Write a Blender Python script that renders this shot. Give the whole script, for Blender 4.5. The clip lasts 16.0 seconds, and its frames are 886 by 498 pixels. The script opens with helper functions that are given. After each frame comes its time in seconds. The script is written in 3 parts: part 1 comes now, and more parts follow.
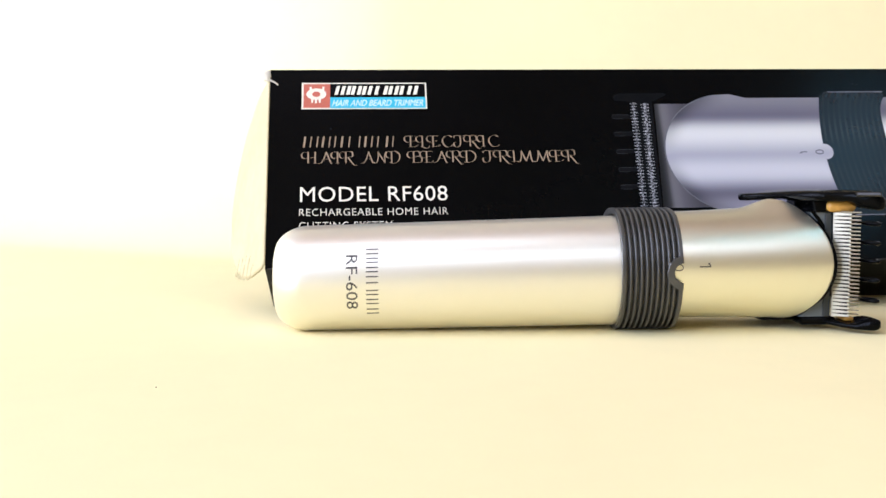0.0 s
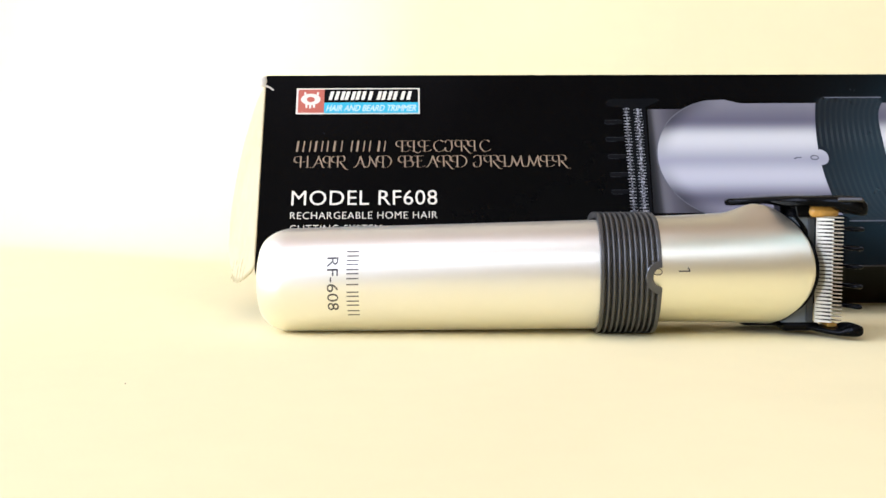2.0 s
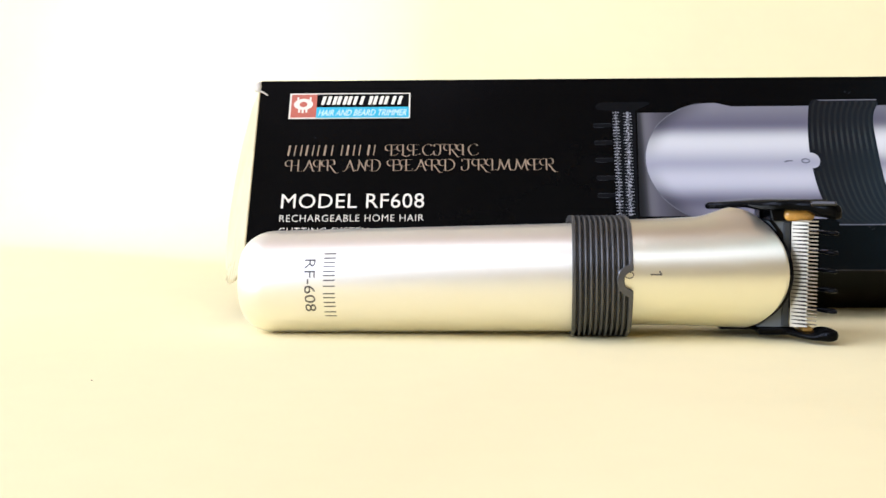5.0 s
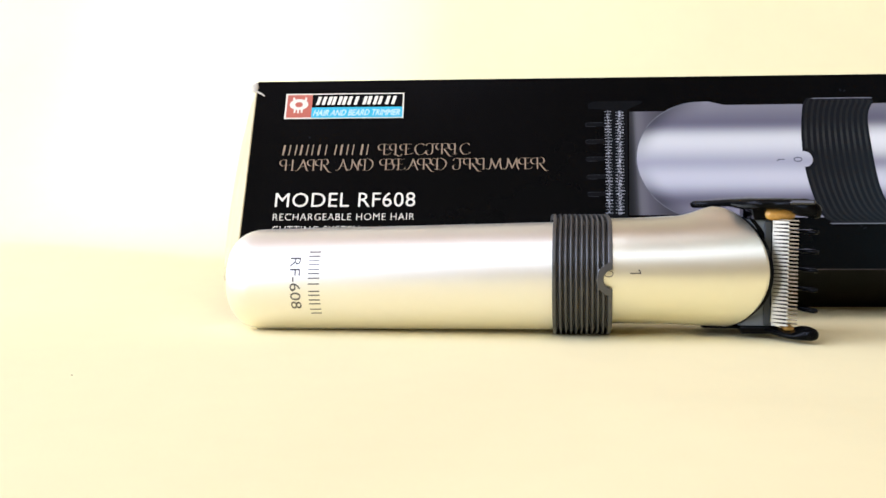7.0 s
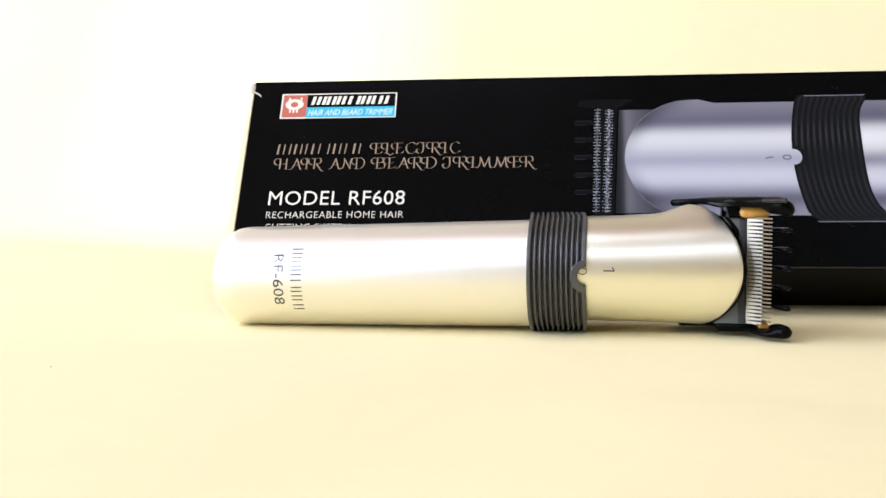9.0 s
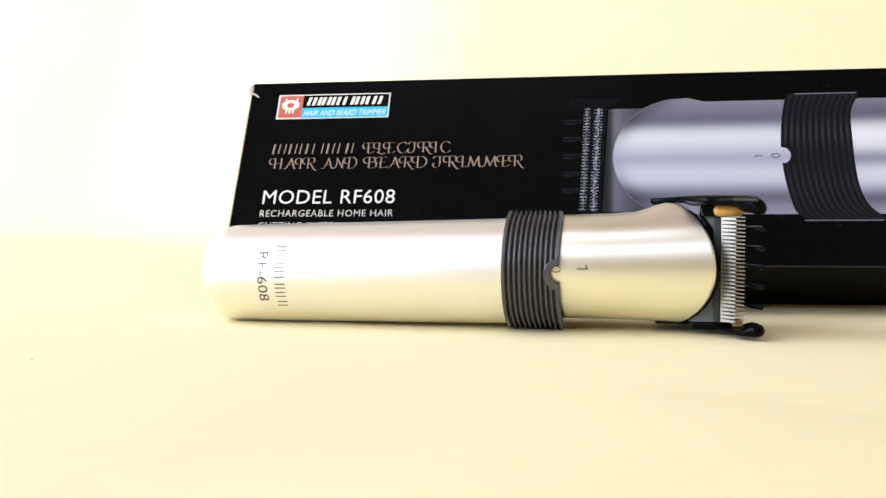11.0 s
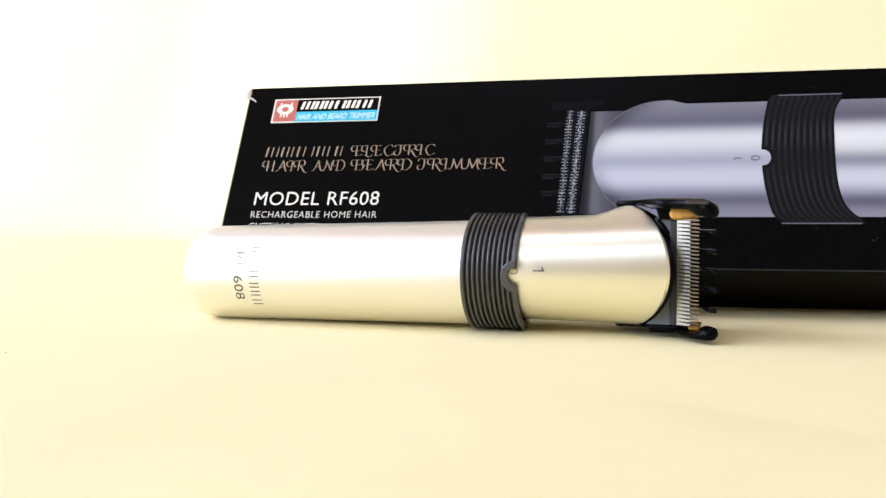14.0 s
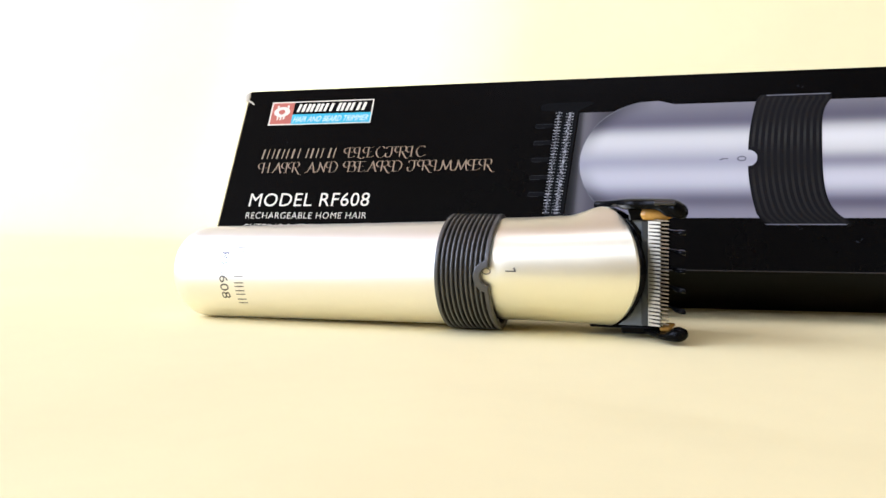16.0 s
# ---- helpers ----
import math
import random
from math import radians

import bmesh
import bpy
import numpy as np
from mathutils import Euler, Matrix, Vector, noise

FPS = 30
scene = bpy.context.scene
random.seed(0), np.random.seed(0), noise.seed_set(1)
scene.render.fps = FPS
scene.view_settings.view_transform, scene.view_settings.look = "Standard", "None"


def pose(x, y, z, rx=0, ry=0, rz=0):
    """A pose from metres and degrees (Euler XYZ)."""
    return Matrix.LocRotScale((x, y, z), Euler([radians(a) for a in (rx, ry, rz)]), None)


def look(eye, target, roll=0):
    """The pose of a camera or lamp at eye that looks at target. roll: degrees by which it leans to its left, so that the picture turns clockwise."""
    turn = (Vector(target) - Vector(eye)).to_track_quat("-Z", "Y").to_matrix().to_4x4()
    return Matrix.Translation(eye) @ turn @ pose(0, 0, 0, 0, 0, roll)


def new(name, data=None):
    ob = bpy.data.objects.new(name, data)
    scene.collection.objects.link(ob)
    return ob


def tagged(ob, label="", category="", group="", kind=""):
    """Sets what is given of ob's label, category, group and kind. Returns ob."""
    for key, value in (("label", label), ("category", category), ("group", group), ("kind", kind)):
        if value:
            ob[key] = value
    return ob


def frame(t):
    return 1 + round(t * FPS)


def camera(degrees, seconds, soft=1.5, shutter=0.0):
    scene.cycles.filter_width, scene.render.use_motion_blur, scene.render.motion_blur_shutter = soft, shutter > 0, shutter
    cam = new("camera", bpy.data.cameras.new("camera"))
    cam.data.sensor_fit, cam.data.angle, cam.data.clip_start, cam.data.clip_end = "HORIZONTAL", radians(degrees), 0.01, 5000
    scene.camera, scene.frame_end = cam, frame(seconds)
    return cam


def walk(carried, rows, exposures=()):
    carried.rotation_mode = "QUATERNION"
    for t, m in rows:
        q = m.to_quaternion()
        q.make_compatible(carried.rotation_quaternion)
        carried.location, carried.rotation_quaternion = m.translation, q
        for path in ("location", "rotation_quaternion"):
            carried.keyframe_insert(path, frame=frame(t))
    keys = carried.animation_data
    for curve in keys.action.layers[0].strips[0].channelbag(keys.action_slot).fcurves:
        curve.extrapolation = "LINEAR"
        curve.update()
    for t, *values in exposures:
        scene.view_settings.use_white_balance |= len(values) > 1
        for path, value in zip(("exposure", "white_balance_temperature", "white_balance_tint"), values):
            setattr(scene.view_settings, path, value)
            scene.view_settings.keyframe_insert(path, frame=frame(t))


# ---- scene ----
cam = camera(46.36, 16.0, soft=1.55)
# seconds, place in metres, turn in degrees
ROWS = [
    (0, -0.05416, -0.32825, 0.05504, 84.918, 0.455, 0),
    (0.5, -0.04964, -0.32903, 0.05408, 85.118, 0.351, 0.591),
    (1, -0.04434, -0.32971, 0.0535, 85.276, 0.313, 1.255),
    (1.5, -0.0391, -0.33021, 0.05339, 85.355, 0.29, 1.909),
    (2, -0.03405, -0.33082, 0.05327, 85.433, 0.288, 2.528),
    (2.5, -0.02979, -0.33124, 0.05326, 85.477, 0.29, 3.074),
    (3, -0.02549, -0.3316, 0.05322, 85.532, 0.31, 3.588),
    (3.5, -0.02137, -0.33211, 0.0533, 85.565, 0.316, 4.084),
    (4, -0.017, -0.33226, 0.05335, 85.593, 0.322, 4.61),
    (6.5, 0.00543, -0.33509, 0.05388, 85.505, 0.393, 7.357),
    (7, 0.01039, -0.33497, 0.05406, 85.461, 0.431, 7.937),
    (7.5, 0.01628, -0.33564, 0.05442, 85.384, 0.454, 8.624),
    (8, 0.02288, -0.33614, 0.05442, 85.367, 0.491, 9.407),
    (8.5, 0.02869, -0.3363, 0.05437, 85.355, 0.526, 10.122),
    (9, 0.03454, -0.33646, 0.05423, 85.35, 0.542, 10.828),
    (11.5, 0.06551, -0.33589, 0.05382, 85.392, 0.661, 14.509),
    (12, 0.07201, -0.33519, 0.05382, 85.414, 0.679, 15.274),
    (12.5, 0.07869, -0.33459, 0.05434, 85.351, 0.813, 16.113),
    (13, 0.08596, -0.3332, 0.05441, 85.355, 0.73, 16.979),
    (13.5, 0.09323, -0.33266, 0.05462, 85.34, 0.693, 17.85),
    (14, 0.09977, -0.3313, 0.05471, 85.357, 0.723, 18.634),
    (14.5, 0.10517, -0.33, 0.05449, 85.4, 0.738, 19.295),
    (15, 0.11131, -0.32894, 0.05406, 85.488, 0.722, 20.016),
    (15.5, 0.11838, -0.32735, 0.05374, 85.549, 0.69, 20.876),
    (16, 0.12546, -0.3252, 0.05383, 85.551, 0.841, 21.759),
]
walk(cam, [(t, pose(x, y, z, rx, ry, rz)) for t, x, y, z, rx, ry, rz in ROWS])

# ---- light ----
scene.view_settings.exposure = -0.06
world = bpy.data.worlds.new("world")
scene.world = world
world.use_nodes = True
_sky = world.node_tree.nodes.new("ShaderNodeTexSky")
_sky.sky_type, _sky.sun_disc = "NISHITA", False
_sky.sun_elevation, _sky.sun_rotation = radians(40), radians(215)
world.node_tree.links.new(_sky.outputs[0], world.node_tree.nodes["Background"].inputs[0])
world.node_tree.nodes["Background"].inputs[1].default_value = 0.1


def window_light(name, place, aim, wide, high, watts, colour):
    """An area lamp that fills an unseen, added opening and stands for the daylight."""
    lamp = bpy.data.lights.new(name, "AREA")
    lamp.shape, lamp.size, lamp.size_y, lamp.energy, lamp.color = "RECTANGLE", wide, high, watts, colour
    ob = new(name, lamp)
    ob.matrix_world = look(place, aim)
    return ob


DAY = (0.80, 0.98, 1.44)
# overhead area lamp, added as fill; the ceiling is cut open for it
window_light("added_overhead_lamp", (-0.34, -0.74, 2.70), (-0.34, -0.7401, 0), 0.90, 0.70, 6.2, (0.95, 0.975, 1.22))
window_light("window_light_wide", (0.05, -1.24, 1.15), (0.05, 0, 1.15), 1.70, 0.6, 6.2, (0.92, 0.985, 1.26))
window_light("window_light_low", (-1.18, -1.24, 0.65), (-1.18, 0, 0.65), 0.58, 1.1, 24, DAY)
window_light("window_light_west", (-2.09, -0.35, 1.35), (0, -0.35, 1.35), 1.7, 2.0, 92, (0.87, 0.97, 1.33))
window_light("window_light_east", (1.29, -1.03, 2.02), (0, -1.03, 2.02), 0.30, 0.34, 5.5, (0.25, 0.65, 1.0))


# ---- materials ----
def material(name, colour, rough=0.5, metal=0.0, spec=0.5, coat=0.0, coat_rough=0.1, vary=0.0, scale=40.0, bump=0.0, bump_scale=300.0, rough_vary=0.0, stretch=(1, 1, 1)):
    """A principled surface with colour variation at two scales, roughness variation and fine relief, in object space."""
    m = bpy.data.materials.new(name)
    m.use_nodes = True
    nt = m.node_tree
    b = nt.nodes["Principled BSDF"]
    b.inputs["Base Color"].default_value = (*colour, 1)
    b.inputs["Roughness"].default_value = rough
    b.inputs["Metallic"].default_value = metal
    b.inputs["Specular IOR Level"].default_value = spec
    b.inputs["Coat Weight"].default_value = coat
    b.inputs["Coat Roughness"].default_value = coat_rough
    co = nt.nodes.new("ShaderNodeTexCoord")
    mp = nt.nodes.new("ShaderNodeMapping")
    mp.inputs["Scale"].default_value = stretch
    nt.links.new(co.outputs["Object"], mp.inputs[0])

    def noise_node(s, detail=4.0):
        n = nt.nodes.new("ShaderNodeTexNoise")
        n.inputs["Scale"].default_value, n.inputs["Detail"].default_value = s, detail
        nt.links.new(mp.outputs[0], n.inputs["Vector"])
        return n
    if vary:
        n1, n2 = noise_node(scale), noise_node(scale * 9, 6)
        add = nt.nodes.new("ShaderNodeMath")
        add.operation = "MULTIPLY_ADD"
        add.inputs[1].default_value = 0.5
        nt.links.new(n2.outputs["Fac"], add.inputs[0])
        nt.links.new(n1.outputs["Fac"], add.inputs[2])
        rng = nt.nodes.new("ShaderNodeMapRange")
        rng.inputs["From Min"].default_value, rng.inputs["From Max"].default_value = 0.45, 1.05
        rng.inputs["To Min"].default_value, rng.inputs["To Max"].default_value = 1 - vary, 1 + vary
        nt.links.new(add.outputs[0], rng.inputs[0])
        mul = nt.nodes.new("ShaderNodeVectorMath")
        mul.operation = "SCALE"
        mul.inputs[0].default_value = colour
        nt.links.new(rng.outputs[0], mul.inputs["Scale"])
        nt.links.new(mul.outputs[0], b.inputs["Base Color"])
    if rough_vary:
        n3 = noise_node(scale * 2.3)
        rr = nt.nodes.new("ShaderNodeMapRange")
        rr.inputs["To Min"].default_value, rr.inputs["To Max"].default_value = rough - rough_vary, rough + rough_vary
        nt.links.new(n3.outputs["Fac"], rr.inputs[0])
        nt.links.new(rr.outputs[0], b.inputs["Roughness"])
    if bump:
        n4 = noise_node(bump_scale, 5)
        bp = nt.nodes.new("ShaderNodeBump")
        bp.inputs["Strength"].default_value, bp.inputs["Distance"].default_value = bump, 0.001
        nt.links.new(n4.outputs["Fac"], bp.inputs["Height"])
        nt.links.new(bp.outputs[0], b.inputs["Normal"])
    return m


PAPER = material("yellow_paper", (0.81, 0.695, 0.385), 0.85, spec=0.15, vary=0.025, scale=9, bump=0.04, bump_scale=900)
# colours of the unseen room, warm so that they tint the bounced light
PLASTER = material("wall_plaster", (0.43, 0.36, 0.25), 0.9, vary=0.06, scale=3, bump=0.2, bump_scale=120)
CEILING = material("ceiling_paint", (0.44, 0.305, 0.22), 0.9, vary=0.04, scale=3, bump=0.1, bump_scale=160)
BOARDS = material("brown_wood", (0.20, 0.12, 0.07), 0.5, vary=0.3, scale=5, stretch=(1, 9, 1))
SILVER = material("satin_silver_paint", (0.90, 0.866, 0.695), 0.35, metal=1.0, vary=0.015, scale=30, rough_vary=0.03)
SILVER_MATT = material("matt_silver_paint", (0.895, 0.863, 0.745), 0.38, metal=0.91, vary=0.015, scale=30, rough_vary=0.03)
RUBBER = material("grey_rubber", (0.043, 0.040, 0.034), 0.32, spec=0.8, vary=0.12, scale=60, bump=0.05, bump_scale=3000)
BLACK_PLASTIC = material("black_plastic", (0.0016, 0.0016, 0.0018), 0.15, spec=0.065, vary=0.2, scale=80, bump=0.02, bump_scale=2500, rough_vary=0.08)
GREY_PLASTIC = material("grey_plastic", (0.10, 0.115, 0.12), 0.5, vary=0.08, scale=90, bump=0.03, bump_scale=3000)
STEEL = material("blade_steel", (0.56, 0.525, 0.42), 0.48, metal=0.6, vary=0.12, scale=260, rough_vary=0.1)
# steel darkened in its colour for the shade under the moving blade
SHADED_STEEL = material("shaded_steel", (0.24, 0.195, 0.13), 0.36, metal=1.0, vary=0.3, scale=400, rough_vary=0.1)
# near-black tone for the shade between the blade teeth
GAP_SHADE_STEEL = material("gap_shade_steel", (0.035, 0.030, 0.024), 0.45, metal=0.6, vary=0.3, scale=400)
GLINT_PLASTIC = material("polished_black_plastic", (0.004, 0.004, 0.004), 0.12, spec=0.6, vary=0.1, scale=200)
GUARD_PLASTIC = material("glossy_black_plastic", (0.0018, 0.0018, 0.0018), 0.20, spec=0.06, vary=0.2, scale=80, bump=0.02, bump_scale=2500, rough_vary=0.06)
DARK_GREY = material("dark_grey_plastic", (0.022, 0.026, 0.027), 0.5, vary=0.1, scale=90)
AMBER = material("amber_plastic", (0.46, 0.24, 0.05), 0.25, vary=0.35, scale=130)
INK = material("grey_ink", (0.035, 0.03, 0.025), 0.32, spec=0.9)
CARTON = material("black_carton", (0.0016, 0.0016, 0.0016), 0.17, spec=0.06, vary=0.25, scale=14, bump=0.06, bump_scale=60, rough_vary=0.08)
CREAM = material("cream_cardboard", (0.54, 0.455, 0.26), 0.8, spec=0.2, vary=0.14, scale=25, bump=0.5, bump_scale=110)
CREAM_DARK = material("creased_cardboard", (0.40, 0.335, 0.18), 0.85, spec=0.1, vary=0.25, scale=120, bump=0.6, bump_scale=500)
# greyer cardboard that stands for shading on the flap's bend
HINGE_SHADE = material("hinge_shade_card", (0.33, 0.29, 0.22), 0.85, spec=0.1, vary=0.4, scale=160, bump=0.5, bump_scale=700)
BROWN_EDGE = material("bare_cardboard_edge", (0.016, 0.010, 0.007), 0.8, vary=0.95, scale=90)
SCUFF = material("rubbed_print", (0.014, 0.015, 0.017), 0.6, spec=0.1, vary=0.5, scale=900)
SPECK = material("brown_grain", (0.30, 0.22, 0.12), 0.8, vary=0.2, scale=2000)
WORN = material("worn_white_card", (0.52, 0.46, 0.35), 0.85, vary=0.1, scale=300, bump=0.4, bump_scale=900)
WHITE_INK = material("white_ink", (0.77, 0.70, 0.545), 0.4, vary=0.03, scale=200)
PALE_INK = material("pale_cyan_ink", (0.50, 0.68, 0.70), 0.4, vary=0.2, scale=300)
GOLD_INK = material("rose_gold_ink", (0.30, 0.21, 0.13), 0.38, metal=0.2, vary=0.2, scale=160)
RED_INK = material("orange_red_ink", (0.47, 0.105, 0.06), 0.4, vary=0.05, scale=120)
CYAN_INK = material("cyan_ink", (0.02, 0.42, 0.55), 0.4, vary=0.04, scale=120)
PRINT_DARK = material("printed_black", (0.0022, 0.0022, 0.0027), 0.24, spec=0.08, vary=0.2, scale=60)
PRINT_RING = material("printed_soft_black", (0.0052, 0.0053, 0.0066), 0.22, spec=0.16, vary=0.15, scale=60)
PRINT_GREY = material("printed_grey", (0.13, 0.13, 0.15), 0.42, spec=0.16, vary=0.25, scale=70)
PRINT_OUTLINE = material("printed_pale_line", (0.115, 0.115, 0.125), 0.42, spec=0.1, vary=0.3, scale=200)
PRINT_LINE = material("printed_dim_line", (0.030, 0.030, 0.032), 0.42, spec=0.05, vary=0.6, scale=500)
PRINT_COMB = material("printed_dark_comb", (0.0044, 0.0046, 0.0048), 0.42, spec=0.035, vary=0.3, scale=90)


def tone_ramp(m, axis, lo, hi, stops, gain=1.13):
    """Lays bands of printed tone along one axis of the carton."""
    nt = m.node_tree
    sep = nt.nodes.new("ShaderNodeSeparateXYZ")
    nt.links.new(nt.nodes["Texture Coordinate"].outputs["Object"], sep.inputs[0])
    rng = nt.nodes.new("ShaderNodeMapRange")
    rng.inputs["From Min"].default_value, rng.inputs["From Max"].default_value = lo, hi
    nt.links.new(sep.outputs[axis], rng.inputs[0])
    ramp = nt.nodes.new("ShaderNodeValToRGB")
    ramp.color_ramp.interpolation = "B_SPLINE"
    while len(ramp.color_ramp.elements) < len(stops):
        ramp.color_ramp.elements.new(0.5)
    for e, (p, r, g, b) in zip(ramp.color_ramp.elements, stops):
        e.position, e.color = p, (gain * 1.02 * r, gain * 1.0 * g, gain * 0.83 * b, 1)
    nt.links.new(rng.outputs[0], ramp.inputs[0])
    nt.links.new(ramp.outputs[0], nt.nodes["Principled BSDF"].inputs["Base Color"])
    return m


def rounded_end(m):
    """Darkens the printed metal towards the upper and lower turns of its drawn round end."""
    nt = m.node_tree
    b = nt.nodes["Principled BSDF"]
    tone = b.inputs["Base Color"].links[0].from_socket
    mp = nt.nodes.new("ShaderNodeMapping")
    mp.vector_type = "TEXTURE"
    mp.inputs["Location"].default_value, mp.inputs["Scale"].default_value = (0.1723, 0, 0.0443), (0.0267, 1000, 0.0256)
    nt.links.new(nt.nodes["Texture Coordinate"].outputs["Object"], mp.inputs[0])
    low = nt.nodes.new("ShaderNodeVectorMath")
    low.operation, low.inputs[1].default_value = "MINIMUM", (0, 0, 9)
    nt.links.new(mp.outputs[0], low.inputs[0])
    far = nt.nodes.new("ShaderNodeVectorMath")
    far.operation = "LENGTH"
    nt.links.new(low.outputs[0], far.inputs[0])
    sep = nt.nodes.new("ShaderNodeSeparateXYZ")
    nt.links.new(low.outputs[0], sep.inputs[0])
    edge = nt.nodes.new("ShaderNodeMapRange")
    edge.interpolation_type = "SMOOTHSTEP"
    edge.inputs["From Min"].default_value, edge.inputs["From Max"].default_value = 0.70, 0.99
    nt.links.new(far.outputs["Value"], edge.inputs[0])
    side = nt.nodes.new("ShaderNodeMath")
    side.operation = "ABSOLUTE"
    nt.links.new(sep.outputs["X"], side.inputs[0])
    tall = nt.nodes.new("ShaderNodeMath")
    tall.operation = "ABSOLUTE"
    nt.links.new(sep.outputs["Z"], tall.inputs[0])
    both = nt.nodes.new("ShaderNodeMath")
    both.operation = "MULTIPLY"
    nt.links.new(side.outputs[0], both.inputs[0])
    nt.links.new(tall.outputs[0], both.inputs[1])
    amount = nt.nodes.new("ShaderNodeMath")
    amount.operation = "MULTIPLY"
    nt.links.new(both.outputs[0], amount.inputs[0])
    nt.links.new(edge.outputs[0], amount.inputs[1])
    keep = nt.nodes.new("ShaderNodeMapRange")
    keep.inputs["From Max"].default_value, keep.inputs["To Min"].default_value, keep.inputs["To Max"].default_value = 0.5, 1.0, 0.40
    nt.links.new(amount.outputs[0], keep.inputs[0])
    mul = nt.nodes.new("ShaderNodeVectorMath")
    mul.operation = "SCALE"
    nt.links.new(tone, mul.inputs[0])
    nt.links.new(keep.outputs[0], mul.inputs["Scale"])
    nt.links.new(mul.outputs[0], b.inputs["Base Color"])


# the picture's lilac-grey metal: its head, and the handle behind the ring
PRINT_SILVER = tone_ramp(material("printed_silver", (0.5, 0.5, 0.55), 0.42, spec=0.2), "Z", 0.0202, 0.0706, ((0.0, .20, .195, .27), (0.07, .18, .17, .24), (0.13, .075, .07, .11), (0.19, .14, .135, .20), (0.27, .42, .42, .53), (0.36, .45, .45, .55), (0.44, .27, .27, .37), (0.50, .31, .31, .40), (0.58, .48, .48, .56), (0.66, .53, .53, .60), (0.715, .34, .34, .41), (0.77, .09, .085, .14), (0.83, .10, .095, .145), (0.93, .16, .155, .205)))
rounded_end(PRINT_SILVER)
PRINT_SILVER_HANDLE = tone_ramp(material("printed_silver_handle", (0.5, 0.5, 0.55), 0.42, spec=0.2), "Z", 0.0202, 0.0706, ((0.0, .20, .195, .27), (0.06, .18, .17, .24), (0.12, .055, .05, .09), (0.18, .15, .145, .22), (0.27, .48, .48, .60), (0.36, .46, .46, .57), (0.43, .18, .175, .25), (0.48, .21, .205, .28), (0.55, .52, .52, .58), (0.66, .61, .61, .70), (0.73, .42, .42, .48), (0.79, .08, .075, .12), (0.86, .09, .085, .13), (0.95, .15, .145, .19)))
PRINT_RIDGE = tone_ramp(material("printed_charcoal", (0.0125, 0.0127, 0.0155), 0.24, spec=0.16), "Z", 0.0183, 0.0708, ((0.0, .008, .008, .009), (0.10, .010, .010, .012), (0.30, .014, .014, .016), (0.40, .008, .008, .009), (0.54, .007, .007, .008), (0.64, .022, .022, .025), (0.72, .019, .019, .022), (0.82, .006, .006, .007), (1.0, .011, .011, .013)))
PRINT_MOUNT = tone_ramp(material("printed_mount", (0.2, 0.2, 0.22), 0.42, spec=0.1), "X", 0.142, 0.168, ((0.0, .006, .006, .007), (0.12, .015, .015, .018), (0.18, .13, .125, .155), (0.30, .085, .08, .11), (0.55, .038, .035, .046), (1.0, .05, .046, .06)))


def printed_flecks():
    """The printed blade's broken grey and white grain."""
    m = material("printed_steel", (0.3, 0.3, 0.3), 0.42, spec=0.1)
    nt = m.node_tree
    n = nt.nodes.new("ShaderNodeTexNoise")
    n.inputs["Scale"].default_value, n.inputs["Detail"].default_value = 1500, 3
    nt.links.new(nt.nodes["Texture Coordinate"].outputs["Object"], n.inputs["Vector"])
    ramp = nt.nodes.new("ShaderNodeValToRGB")
    for e, (p, c) in zip(ramp.color_ramp.elements, ((0.44, 0.03), (0.68, 0.42))):
        e.position, e.color = p, (c, c, c * 1.03, 1)
    nt.links.new(n.outputs["Fac"], ramp.inputs[0])
    nt.links.new(ramp.outputs[0], nt.nodes["Principled BSDF"].inputs["Base Color"])
    return m


PRINT_FLECKS = printed_flecks()


# ---- mesh helpers ----
def part(name, bm, mat, parent=None, label="", smooth=False):
    """Links a bmesh as one mesh object under a thing, or under a part."""
    me = bpy.data.meshes.new(name)
    bmesh.ops.recalc_face_normals(bm, faces=bm.faces)
    bm.to_mesh(me)
    bm.free()
    me.materials.append(mat)
    if smooth:
        for p in me.polygons:
            p.use_smooth = True
    ob = new(name, me)
    ob.parent = parent
    return tagged(ob, label)


def block(bm, x0, x1, y0, y1, z0, z1):
    v = [bm.verts.new((x, y, z)) for z in (z0, z1) for x, y in ((x0, y0), (x1, y0), (x1, y1), (x0, y1))]
    for f in ((3, 2, 1, 0), (4, 5, 6, 7), (0, 1, 5, 4), (1, 2, 6, 5), (2, 3, 7, 6), (3, 0, 4, 7)):
        bm.faces.new([v[i] for i in f])
    return bm


def rounded(x0, x1, y0, y1, z0, z1, r, seg=3):
    bm = block(bmesh.new(), x0, x1, y0, y1, z0, z1)
    bmesh.ops.bevel(bm, geom=bm.edges[:], offset=r, segments=seg, profile=0.5, affect="EDGES")
    return bm


def skin(bm, grid, closed=False):
    """Faces over a grid of points; closed joins the last column to the first. Collapsed faces are dropped."""
    vs = [[bm.verts.new(p) for p in row] for row in grid]
    n = len(vs[0])
    for a, b in zip(vs, vs[1:]):
        for j in range(n if closed else n - 1):
            k = (j + 1) % n
            bm.faces.new((a[j], a[k], b[k], b[j]))
    bmesh.ops.remove_doubles(bm, verts=bm.verts, dist=2e-6)
    return bm


def flat(bm, points, d, thick=0.00008):
    """A thin printed patch on the carton's front: outline of (u, v) in millimetres, at depth d in millimetres."""
    top = [bm.verts.new((u / 1000, d / 1000, v / 1000)) for u, v in points]
    bm.faces.new(top)
    return bm


